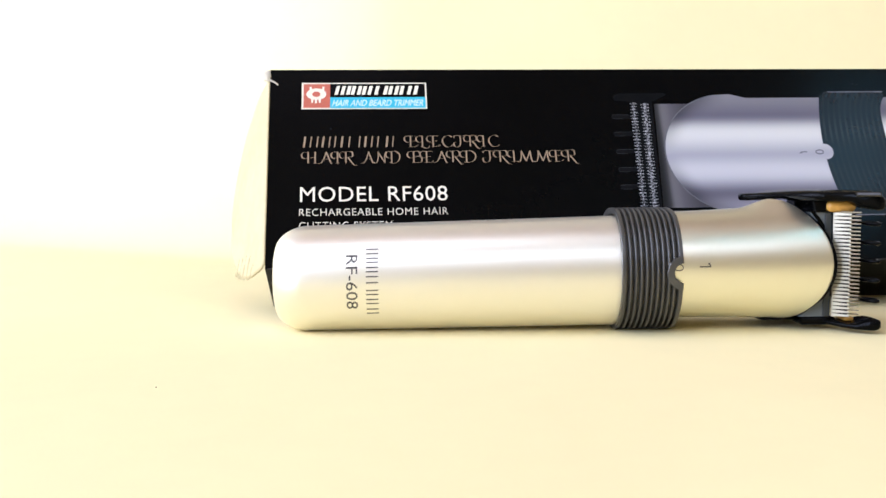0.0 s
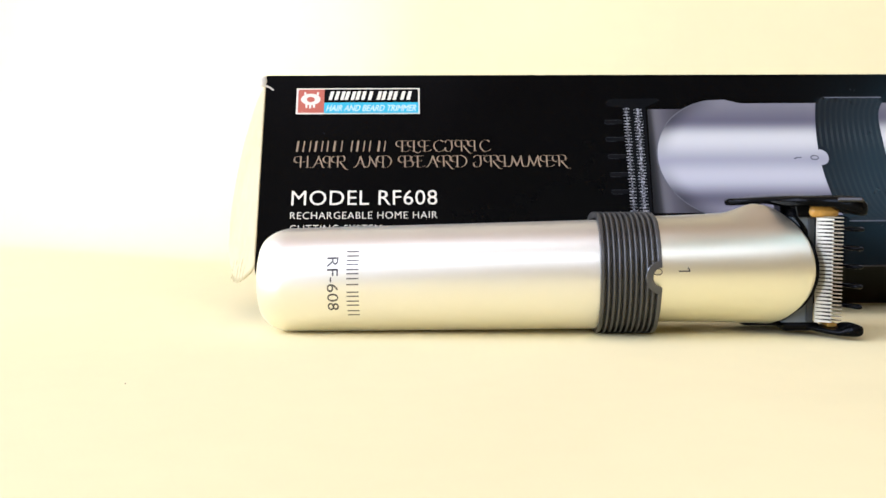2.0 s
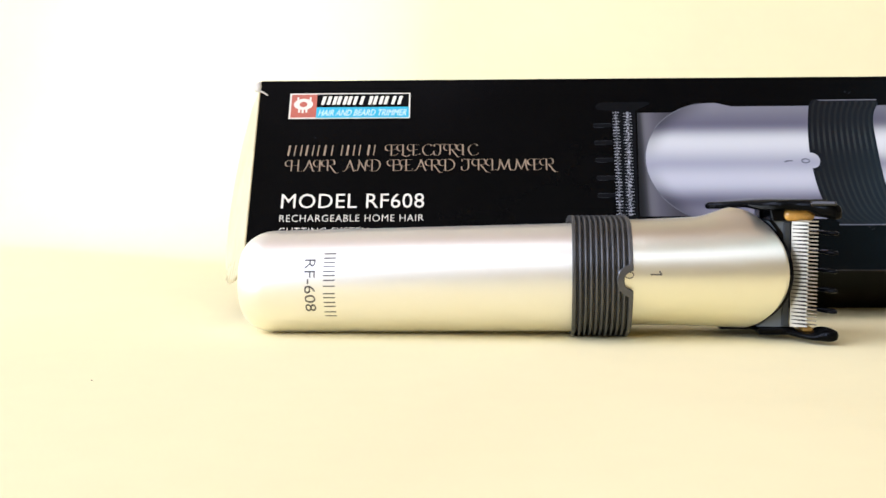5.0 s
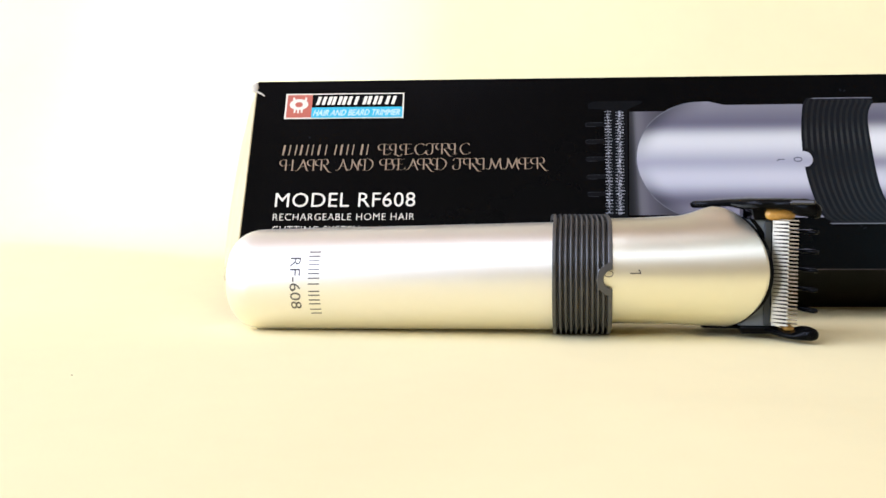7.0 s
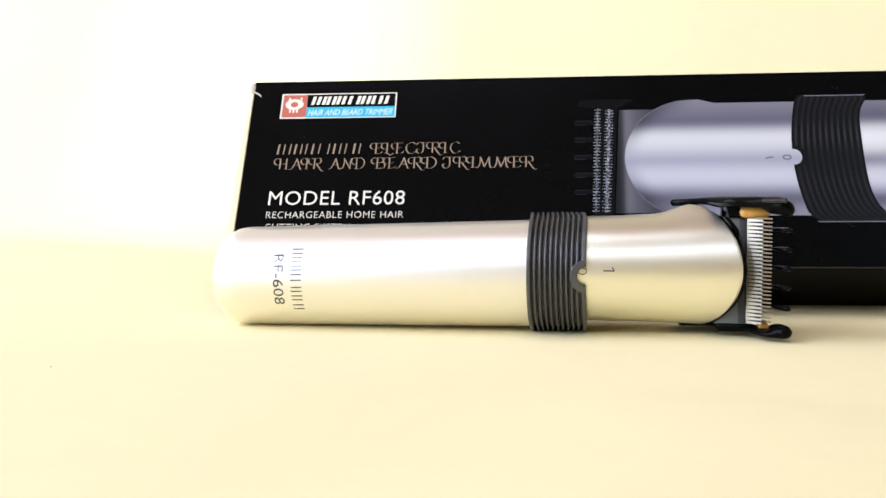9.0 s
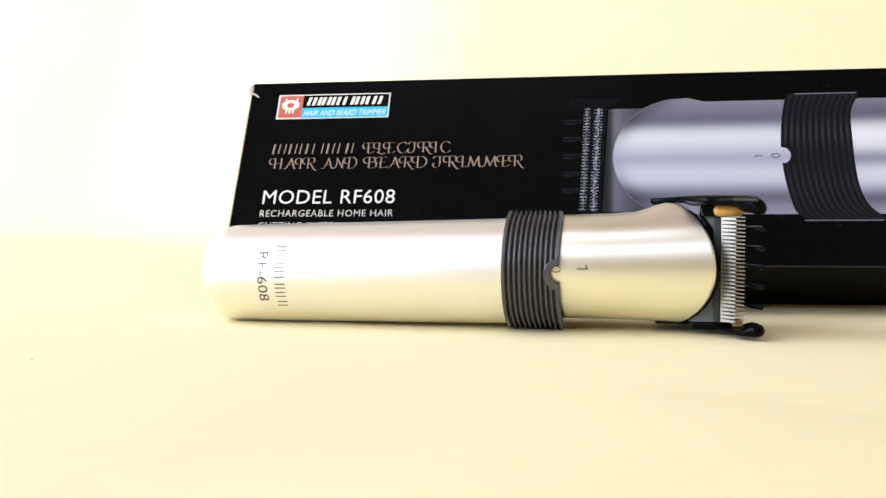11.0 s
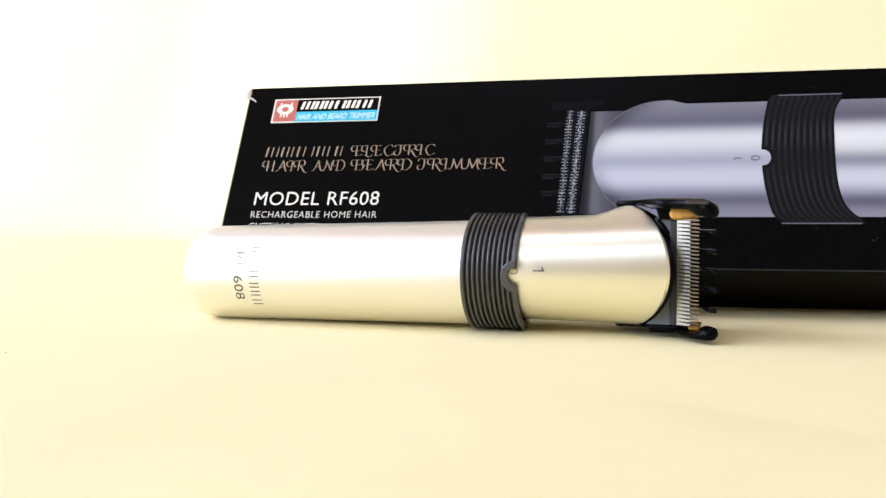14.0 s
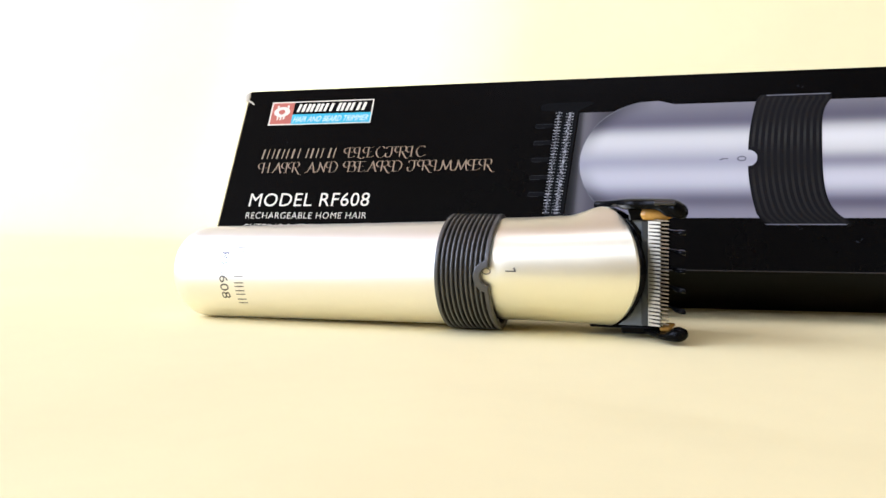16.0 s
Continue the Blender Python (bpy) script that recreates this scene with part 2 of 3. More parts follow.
def glyphs(text, bold=0.0, shear=0.0, spacing=1.0):
    """The built-in font's outlines of a text as a mesh, scaled to a box of 1 by 1."""
    cu = bpy.data.curves.new("text", "FONT")
    cu.body, cu.offset, cu.shear, cu.resolution_u = text, min(bold, 0.0), shear, 3
    cu.space_character = spacing
    ob = new("text", cu)
    me = bpy.data.meshes.new_from_object(ob.evaluated_get(bpy.context.evaluated_depsgraph_get()))
    bpy.data.objects.remove(ob)
    bm = bmesh.new()
    bm.from_mesh(me)
    bpy.data.meshes.remove(me)
    if bold > 0:
        for k, (dx, dy) in enumerate(((bold, 0.0), (-bold, 0.0), (0.0, bold * 0.6), (0.0, -bold * 0.6))):
            twin = bmesh.ops.duplicate(bm, geom=bm.faces[:] if k == 0 else first)["geom"]
            if k == 0:
                first = [f for f in bm.faces if f not in set(g for g in twin if isinstance(g, bmesh.types.BMFace))]
            for v in twin:
                if isinstance(v, bmesh.types.BMVert):
                    v.co += Vector((dx, dy, 0.004 * (k + 1)))
    lo = [min(v.co[i] for v in bm.verts) for i in (0, 1)]
    hi = [max(v.co[i] for v in bm.verts) for i in (0, 1)]
    for v in bm.verts:
        v.co = ((v.co.x - lo[0]) / (hi[0] - lo[0]), (v.co.y - lo[1]) / (hi[1] - lo[1]), v.co.z)
    return bm


# ---- the large structure: paper sweep and the unseen room added round it ----
def smoothstep(a, b, x):
    t = min(1.0, max(0.0, (x - a) / (b - a)))
    return t * t * (3 - 2 * t)


def sweep_base(x):
    return 0.27 + 0.17 * smoothstep(-0.08, -0.46, x)


def crease(x, y):
    """A shallow fold in the paper in front of the trimmer's head."""
    ahead = -0.394 * (x - 0.02) - 0.919 * (y + 0.072)
    along = 0.919 * (x - 0.02) - 0.394 * (y + 0.072)
    if ahead <= 0:
        return 0.0
    return 0.0019 * (1 - math.exp(-ahead / 0.022)) * smoothstep(-0.01, 0.07, along) * (1 - smoothstep(0.25, 0.5, along)) * (1 - smoothstep(0.08, 0.2, ahead))


def paper_sweep():
    """One yellow sheet that lies on the table and bends up into the background."""
    bm = bmesh.new()
    grid = []
    R, LEAN = 0.06, 0.58
    for i in range(161):
        u = i / 80 - 1
        x = 1.2 * (0.25 * u + 0.75 * u ** 3)
        yb = sweep_base(x)
        row = []
        for j in range(121):
            w = j / 60 - 1
            q = 0.3 * w + 0.7 * w ** 3
            y = -0.07 + q * (0.73 if q < 0 else yb - R + 0.07)
            away = smoothstep(0.13, 0.26, math.hypot(x * 0.8, y)) * (1 - smoothstep(0.10, 0.25, y))
            wave = max(-0.0025, 0.0065 * away * (0.25 + noise.noise((x * 4 + 0.3 * y, y * 7, 1.7))))
            row.append((x, y, wave + crease(x, y)))
        for j in range(1, 9):
            a = radians(90 * j / 8)
            h = R - R * math.cos(a)
            row.append((x, yb - R + R * math.sin(a) + LEAN * h, h))
        for j in range(1, 9):
            h = R + 0.26 * j / 8
            row.append((x, yb + 0.004 * math.sin(x * 5 + j) + LEAN * h, h))
        grid.append(row)
    skin(bm, grid)
    return tagged(part("backdrop", bm, PAPER, smooth=True), "pale yellow paper sheet swept up into a seamless background", "backdrop", kind="structure")


paper_sweep()


def pierced(name, axis, a0, a1, d0, d1, openings, label, top):
    """A wall along x or y, from a0 to a1 and d0 to d1 thick, with openings (a0, a1, z0, z1) that go through it."""
    bm = bmesh.new()
    cuts = sorted({a0, a1, *(v for o in openings for v in o[:2])})
    levels = sorted({-0.004, top, *(v for o in openings for v in o[2:])})
    for p, q in zip(cuts, cuts[1:]):
        for lo, hi in zip(levels, levels[1:]):
            if any(o[0] < (p + q) / 2 < o[1] and o[2] < (lo + hi) / 2 < o[3] for o in openings):
                continue
            block(bm, *((p, q, d0, d1) if axis == "x" else (d0, d1, p, q)), lo, hi)
    tagged(part(name, bm, PLASTER), label, kind="structure")


# room out of view, added to shut out the sky and hold the lamps
def room():
    def slab(name, *box, mat, label):
        tagged(part(name, block(bmesh.new(), *box), mat), label, kind="structure")
    top = 2.7
    slab("floor", -2.2, 1.4, -1.35, 1.1, -0.06, -0.004, mat=BOARDS, label="brown wooden surface under the yellow paper")
    # ceiling out of view, left open under the added overhead lamp
    bm = bmesh.new()
    for box in ((-2.2, 1.4, -1.35, -1.09), (-2.2, 1.4, -0.39, 1.1), (-2.2, -0.79, -1.09, -0.39), (0.11, 1.4, -1.09, -0.39)):
        block(bm, *box, top, top + 0.05)
    tagged(part("ceiling", bm, CEILING), "unseen plain warm white ceiling with an opening for the added overhead lamp", kind="structure")
    slab("wall_north", -2.2, 1.4, 1.0, 1.1, -0.004, top, mat=PLASTER, label="unseen plain warm plaster wall")
    pierced("wall_south", "x", -2.2, 1.4, -1.35, -1.25, [(-0.80, 0.90, 0.85, 1.45), (-1.47, -0.89, 0.10, 1.20)], "unseen plain warm plaster wall with two added window openings", top)
    pierced("wall_east", "y", -1.25, 1.0, 1.3, 1.4, [(-1.18, -0.88, 1.85, 2.19)], "unseen plain warm plaster wall with an added high window opening", top)
    pierced("wall_west", "y", -1.25, 1.0, -2.2, -2.1, [(-1.2, 0.5, 0.35, 2.35)], "unseen plain warm plaster wall with an added window opening", top)


room()


# ---- the hair trimmer ----
def empty(name, m=None):
    ob = new(name)
    ob.empty_display_size = 0.02
    if m:
        ob.matrix_world = m
    return ob


trimmer = tagged(empty("hair_trimmer"), "satin silver hair trimmer with ribbed grey ring lying on yellow paper", "hair trimmer")
AXIS = 0.0193


def lathe(profile, theta0=0.0, columns=96):
    """Rings of (x, centre height, radius) round the trimmer's long axis; theta 0 looks at -y, 90 up."""
    return [[(x, -r * math.cos(2 * math.pi * k / columns), c + r * math.sin(2 * math.pi * k / columns)) for k in range(columns)] for x, c, r in profile]


def tail_section(x):
    """Centre height and radius of the tapering handle at x."""
    t = (x + 0.1) / 0.1
    return 0.0167 + 0.0020 * t, 0.0167 + 0.00065 * t


def tail_shift(x):
    """How far the handle's axis stands back at x."""
    return 0.0011 * max(0.0, -x / 0.1)


def tail():
    prof = []
    x0, ex, er = -0.1074, 0.0096, 0.0062
    c0, r0 = tail_section(x0)
    prof.append((x0, c0, 0.0001))
    prof.append((x0, c0, (r0 - er) * 0.55))
    for j in range(0, 15):
        a = radians(90 * j / 14)
        x = x0 + ex * (1 - math.cos(a) ** 1.1)
        c, r = tail_section(x)
        prof.append((x, c, r - er * (1 - math.sin(a) ** 1.1)))
    for j in range(1, 25):
        x = x0 + ex + (0.0008 - x0 - ex) * j / 24
        c, r = tail_section(x)
        prof.append((x, c, r))
    grid = [[(x, y + tail_shift(x), z) for x, y, z in row] for row in lathe(prof)]
    return part("handle", skin(bmesh.new(), grid, True), SILVER_MATT, trimmer, smooth=True)


tail()


def head_radius(x, theta):
    """The head's radius: it flares upwards near its end."""
    flare = 0.0007 * smoothstep(0.018, 0.042, x) + 0.0027 * smoothstep(0.0385, 0.0505, x) - 0.0004 * smoothstep(0.050, 0.066, x)
    up = max(0.0, math.sin(theta - 0.10))
    sunk = 0.0004 * (1 - smoothstep(0.0166, 0.0176, x)) * smoothstep(0.965, 0.94, math.cos(theta))
    low = 0.0011 * max(0.0, -math.sin(theta)) ** 2
    return 0.0174 - sunk - low + flare * up ** 18 + 0.0006 * smoothstep(0.03, 0.06, x)


HEAD_C = 0.0199


def head_end(z):
    q = (z - 0.0212) / 0.0197
    back = 0.0497 if q > 0 else 0.046
    return back + (0.0642 - back) * math.sqrt(max(0.0, 1 - q * q))


def head_grid(x0, shrink, beyond, rows=72, columns=240):
    grid = [[] for _ in range(rows + 1)]
    for k in range(columns):
        th = 2 * math.pi * k / columns
        z_guess = HEAD_C + head_radius(0.055, th) * math.sin(th)
        x1 = head_end(z_guess) + beyond
        for i in range(rows + 1):
            x = x0 + (x1 - x0) * i / rows
            r = head_radius(x, th) - shrink
            slim = 1 - 0.18 * min(1.0, max(0.0, (x - 0.022) / 0.042)) ** 1.2
            grid[i].append((x, -r * slim * math.cos(th), HEAD_C + r * math.sin(th)))
    return grid


def head():
    g = head_grid(0.0142, 0.0, 0.0)
    part("head_shell", skin(bmesh.new(), g, True), SILVER, trimmer, smooth=True)
    bevel = [(x + 0.0007, y * 0.965, HEAD_C + (z - HEAD_C) * 0.965) for x, y, z in g[-1]]
    inner = [(x - 0.0004, y * 0.95, HEAD_C + (z - HEAD_C) * 0.95) for x, y, z in bevel]
    part("head_rim", skin(bmesh.new(), [g[-1], bevel, inner], True), SILVER, trimmer, "bright bevelled rim of the head")


def insert():
    g = head_grid(0.040, 0.0011, 0.0019)
    inner = [(x - 0.0004, y * 0.3, HEAD_C + (z - HEAD_C) * 0.86) for x, y, z in g[-1]]
    return part("head_insert", skin(bmesh.new(), g + [inner], True), BLACK_PLASTIC, trimmer, "black plastic rim inside the head", smooth=True)


head()
insert()


def ribbed_ring():
    """The adjusting ring: eleven ribs, and a rimmed round notch in its edge beside the numbers."""
    rows, length = 132, 0.0178
    th_n = math.asin((0.0196 - AXIS) / AXIS)
    grid = [[] for _ in range(rows + 1)]
    near = radians(17)
    turns = [-near + 2 * near * k / 70 for k in range(70)] + [near + (2 * math.pi - 2 * near) * k / 170 for k in range(170)]
    for d in turns:
        d = d if d <= math.pi else d - 2 * math.pi
        th = th_n + d
        s = d * AXIS
        back = smoothstep(radians(75), radians(120), abs(d)) * (1 if d > 0 else 0.3)
        x_lo, x_hi = -0.0003 - 0.0015 * back, length - 0.0024 * smoothstep(radians(60), radians(115), abs(d))
        cut = x_hi - 0.0027 * math.sqrt(1 - (s / 0.0030) ** 2) if abs(s) < 0.0030 else x_hi
        for i in range(rows + 1):
            x = min(x_lo + (x_hi - x_lo) * i / rows, cut)
            f = (x - x_lo) / (x_hi - x_lo)
            rib = smoothstep(0.30, 0.95, abs(math.sin(math.pi * f * 11)))
            r = 0.0178 + 0.0015 * rib
            if f < 0.035 or f > 0.965:
                r = 0.0193
            if math.hypot(s / 1.1, x - length) < 0.0047:
                r = 0.0197
            grid[i].append((x, -r * math.cos(th), AXIS + r * math.sin(th)))

    def squeeze(row, q, dx):
        return [(x + dx, y * q, AXIS + (z - AXIS) * q) for x, y, z in row]
    full = [squeeze(grid[0], 0.90, 0.0)] + [squeeze(grid[0], 0.985, 0.0)] + grid + [squeeze(grid[-1], 0.985, 0.0002), squeeze(grid[-1], 0.90, 0.0)]
    ob = part("ribbed_ring", skin(bmesh.new(), full, True), RUBBER, trimmer, "dark grey ribbed adjusting ring with a round notch", smooth=True)
    return ob


ribbed_ring()


def on_cylinder(bm, x0, x1, s0, s1, centre, radius):
    """Lays a 1 by 1 mesh on the barrel, reading downwards: its length runs from arc s0 down to s1, its tops point to +x."""
    for v in bm.verts:
        s = s0 + (s1 - s0) * v.co.x
        x = x0 + (x1 - x0) * v.co.y
        r = (radius(x) if callable(radius) else radius) + 0.00006
        c = centre(x) if callable(centre) else centre
        th = s / r
        v.co = (x, tail_shift(x) - r * math.cos(th), c + r * math.sin(th))
    return bm


def bars(stems):
    """Plain upright bars in a 1 by 1 box, in place of a brand's letters: one mesh for each (place, width)."""
    for at, w in stems:
        bm, n = bmesh.new(), 6
        vs = [[bm.verts.new((at + w * j / 2, y / n, 0)) for y in range(n + 1)] for j in range(3)]
        for a, b in zip(vs, vs[1:]):
            for i in range(n):
                bm.faces.new((a[i], b[i], b[i + 1], a[i + 1]))
        yield bm


STEMS = (0.0, 0.072, 0.143, 0.200, 0.275, 0.335, 0.405, 0.490, 0.600, 0.660, 0.735, 0.800, 0.895)
for bar in bars([(p, 0.018) for p in STEMS] + [(0.970, 0.018)]):
    part("brand_bar", on_cylinder(bar, -0.0779, -0.0742, 0.0108, -0.0109, lambda x: tail_section(x)[0], lambda x: tail_section(x)[1]), INK, trimmer)
part("model_lettering", on_cylinder(glyphs("RF-608"), -0.0840, -0.0805, 0.0087, -0.0085, lambda x: tail_section(x)[0], lambda x: tail_section(x)[1]), INK, trimmer, "dark grey printed model number")
part("number_mark", on_cylinder(glyphs("0", -0.02), 0.0154, 0.0183, 0.0024, 0.0002, HEAD_C, 0.0175), INK, trimmer)
one = bmesh.new()
for a, b, c, d in ((0.72, 1.0, 0.0, 1.0), (0.36, 0.72, 0.86, 0.98), (0.0, 0.36, 0.76, 0.90)):
    one.faces.new([one.verts.new(p) for p in ((a, c, 0), (b, c, 0), (b, d, 0), (a, d, 0))])
part("number_mark", on_cylinder(one, 0.0232, 0.0266, 0.0026, 0.0013, HEAD_C, 0.0175), INK, trimmer)

part("mount_strip", rounded(0.0641, 0.0663, -0.0082, 0.002, 0.0045, 0.0369, 0.0004, 2), DARK_GREY, trimmer, "dark grey strip beside the blade")


def upright_plate(left, right, y0, y1, z0, z1, rows=24):
    """A plate in the trimmer's long plane whose two upright edges follow left(z) and right(z), with a narrow bevel."""
    grid = []
    for i in range(rows + 1):
        z = z0 + (z1 - z0) * i / rows
        a, b = left(z), right(z)
        grid.append([(a, y1, z), (a, y0 + 0.0004, z), (a + 0.0003, y0, z), (b - 0.0003, y0, z), (b, y0 + 0.0004, z), (b, y1, z)])
    bm = skin(bmesh.new(), grid, True)
    bmesh.ops.holes_fill(bm, edges=[e for e in bm.edges if e.is_boundary])
    return bm


part("blade_mount", upright_plate(lambda z: head_end(z) + 0.0012, lambda z: 0.0664, -0.0076, 0.004, 0.0044, 0.0370), GREY_PLASTIC, trimmer, "grey plastic blade mount")
part("insert_lip", upright_plate(lambda z: head_end(z) + 0.0014, lambda z: head_end(z) + 0.0030, -0.0079, 0.004, 0.0200, 0.0374), BLACK_PLASTIC, trimmer, "curved black lip beside the blade mount")


def blade(name, x0, root, tip, y0, y1, fill, blunt, mat, label, z0=0.0046, z1=0.0371, count=28, slant=0.8):
    """A steel plate with a row of tapered teeth that begin at root."""
    p = (z1 - z0) / count
    outline = [(x0, z1), (x0, z0)]
    for i in range(count):
        zc, h, ht = z0 + p * (i + 0.5), p * fill / 2, p * fill * blunt / 2
        outline += [(root, zc - h), (tip, zc - ht), (tip, zc + ht), (root, zc + h)]
    bm = bmesh.new()
    near = [bm.verts.new((x, y0 + (0.0004 if x == tip else 0.0), z)) for x, z in outline]
    far = [bm.verts.new((x, y1, z)) for x, z in outline]
    bm.faces.new(near)
    bm.faces.new(far[::-1])
    for i in range(len(outline)):
        j = (i + 1) % len(outline)
        bm.faces.new((near[i], far[i], far[j], near[j]))
    for v in bm.verts:
        v.co.y -= slant * (v.co.x - 0.0667)
    return part(name, bm, mat, trimmer, label)


blade("moving_blade", 0.0664, 0.0666, 0.0707, -0.0093, -0.0087, 0.77, 0.50, STEEL, "bright steel moving blade with fine teeth")
blade("fixed_blade", 0.0668, 0.0703, 0.0733, -0.0081, -0.0072, 0.46, 0.62, SHADED_STEEL, "dull golden steel fixed blade with fine teeth, darkened for shade", 0.0052, 0.0377)
# dark plate added behind the moving teeth so their gaps read as shaded
gap_plate = block(bmesh.new(), 0.0665, 0.0704, -0.0086, -0.0082, 0.0048, 0.0369)
for v in gap_plate.verts:
    v.co.y -= 0.8 * (v.co.x - 0.0667)
part("blade_gap_shade", gap_plate, GAP_SHADE_STEEL, trimmer, "dark plate added between the blades as shade in the gaps")
part("blade_catch", rounded(0.0640, 0.0732, -0.0104, 0.001, 0.0371, 0.0408, 0.0017), AMBER, trimmer, "amber plastic blade catch", smooth=True)
part("blade_catch", rounded(0.0700, 0.0732, -0.0098, 0.001, 0.0032, 0.0045, 0.0006), AMBER, trimmer, "amber plastic blade catch", smooth=True)

part("blade_housing", upright_plate(lambda z: 0.0607 - 0.25 * (z - 0.0373), lambda z: 0.0656, -0.0088, 0.004, 0.0373, 0.0411, 12), BLACK_PLASTIC, trimmer)
part("blade_housing", rounded(0.0575, 0.0685, -0.0072, 0.004, 0.0016, 0.0043, 0.0008, 2), BLACK_PLASTIC, trimmer)


# ---- the comb guard clipped over the blade ----
guard = tagged(empty("comb_guard"), "black plastic comb guard clipped over the trimmer's blade", "comb attachment")


def guard_arm(name, sign):
    """A wide curved arm with rounded edges; its front end is thickened into a hook."""
    mid, x0 = 0.0215, (0.044 if sign > 0 else 0.046)
    grid = []
    for i in range(57):
        f = i / 56
        x = x0 + (0.0792 - x0) * f
        if sign > 0:
            front = 0.012 - 0.025 * smoothstep(0.0, 0.55, f) - 0.006 * smoothstep(0.55, 0.95, f)
            rear = 0.019 - 0.025 * smoothstep(0.15, 1.0, f) - 0.005 * smoothstep(0.6, 1.0, f)
            h = 0.0204 + 0.0016 * smoothstep(0.0, 0.5, f) - 0.0012 * smoothstep(0.85, 1.0, f)
            t = 0.0024 + 0.0012 * smoothstep(0.28, 0.42, f) + 0.0018 * smoothstep(0.72, 0.84, f)
        else:
            front = -0.003 - 0.015 * smoothstep(0.35, 0.95, f)
            rear = 0.015 - 0.025 * smoothstep(0.4, 1.0, f)
            h = 0.0188 + 0.0012 * smoothstep(0.4, 0.8, f)
            t = 0.0019 + 0.0020 * smoothstep(0.76, 0.90, f)
        ends = math.sqrt(max(0.0, 1 - (max(0.0, f - 0.9) / 0.1) ** 2)) * math.sqrt(max(0.0, 1 - (max(0.0, 0.03 - f) / 0.03) ** 2))
        cy, cz = (front + rear) / 2, mid + sign * (h + 0.0004 - t / 2)
        wy, wz = (rear - front) / 2 * (0.35 + 0.65 * ends), t / 2 * (0.25 + 0.75 * ends)
        ring = []
        for k in range(20):
            a = 2 * math.pi * k / 20
            c, q = math.cos(a), math.sin(a)
            ring.append((x, cy + wy * math.copysign(abs(c) ** 0.45, c), cz + wz * math.copysign(abs(q) ** 0.6, q)))
        grid.append(ring)
    bm = skin(bmesh.new(), grid, True)
    bmesh.ops.holes_fill(bm, edges=[e for e in bm.edges if e.is_boundary])
    return part(name, bm, GUARD_PLASTIC, guard, smooth=True)


guard_arm("upper_arm", 1)
guard_arm("lower_arm", -1)


def add_glint_facet(x0, x1, y, z, tilt, turn, mat, label):
    """A small polished block added on an arm's rounded end, tilted to catch a highlight."""
    bm = rounded(x0, x1, -0.0006, 0.0006, -0.0008, 0.0008, 0.0005, 3)
    bmesh.ops.translate(bm, vec=(-(x0 + x1) / 2, 0, 0), verts=bm.verts)
    bmesh.ops.transform(bm, matrix=pose((x0 + x1) / 2, y, z, 0, 0, turn) @ pose(0, 0, 0, tilt), verts=bm.verts)
    part("glint_facet", bm, mat, guard, label)


# tilt and turn are set so the added facet shows a glint
add_glint_facet(0.0695, 0.0768, -0.0186, 0.0428, -37, -20, GLINT_PLASTIC, "polished facet added on the arm's end to catch a glint")


def guard_tooth(z):
    """One curved finger that runs from behind the blade round its tip to the front."""
    bm, grid = bmesh.new(), []
    p = [Vector(q) for q in ((0.066, 0.004), (0.0735, -0.001), (0.0738, -0.0105), (0.0785, -0.0152))]
    for i in range(15):
        f = i / 14
        q = (1 - f) ** 3 * p[0] + 3 * f * (1 - f) ** 2 * p[1] + 3 * f * f * (1 - f) * p[2] + f ** 3 * p[3]
        way = (1 - f) ** 2 * (p[1] - p[0]) + 2 * f * (1 - f) * (p[2] - p[1]) + f * f * (p[3] - p[2])
        way.normalize()
        w = 0.0004 + 0.0004 * smoothstep(0.55, 0.75, f) - 0.0004 * smoothstep(0.93, 1.0, f)
        n = Vector((-way.y, way.x)) * w
        grid.append([(q.x + n.x, q.y + n.y, z - w), (q.x - n.x, q.y - n.y, z - w * 0.6), (q.x - 1.3 * n.x, q.y - 1.3 * n.y, z), (q.x - n.x, q.y - n.y, z + w * 0.6), (q.x + n.x, q.y + n.y, z + w)])
    skin(bm, grid, True)
    bmesh.ops.holes_fill(bm, edges=[e for e in bm.edges if e.is_boundary])
    return part("tooth", bm, BLACK_PLASTIC, guard, smooth=True)


for z in (0.0337, 0.0278, 0.0222, 0.0163, 0.0100):
    guard_tooth(z)
part("bridge", rounded(0.060, 0.0665, 0.0075, 0.0165, 0.0022, 0.0408, 0.0008, 2), BLACK_PLASTIC, guard)

# ---- the carton ----
LONG, HIGH, DEEP = 0.300, 0.0813, 0.0352
carton = tagged(empty("product_box", pose(-0.1154, 0.0237, 0.01735, 0, 0, 4.4) @ pose(0, 0, 0, -29.6, 0, 0)), "black cardboard trimmer box with printed picture leaning back on paper", "box")
C = 0.0005
part("front_panel", block(bmesh.new(), 0, LONG, 0, C, 0, HIGH), CARTON, carton)
part("back_panel", block(bmesh.new(), 0, LONG, DEEP - C, DEEP, 0, HIGH), CARTON, carton)
part("bottom_panel", block(bmesh.new(), 0, LONG, C, DEEP - C, 0, C), CARTON, carton)
part("top_panel", block(bmesh.new(), 0, LONG, C, DEEP - C, HIGH - C, HIGH), CARTON, carton)
part("end_panel", block(bmesh.new(), LONG - C, LONG, C, DEEP - C, C, HIGH - C), CARTON, carton)
part("worn_edge", block(bmesh.new(), 0.001, LONG - 0.001, -0.00012, 0.0003, -0.00012, 0.0002), BROWN_EDGE, carton, "brown worn fold along the lower edge")


def flap_angle(w):
    return radians(19 + 3.5 * smoothstep(0, 10, w))


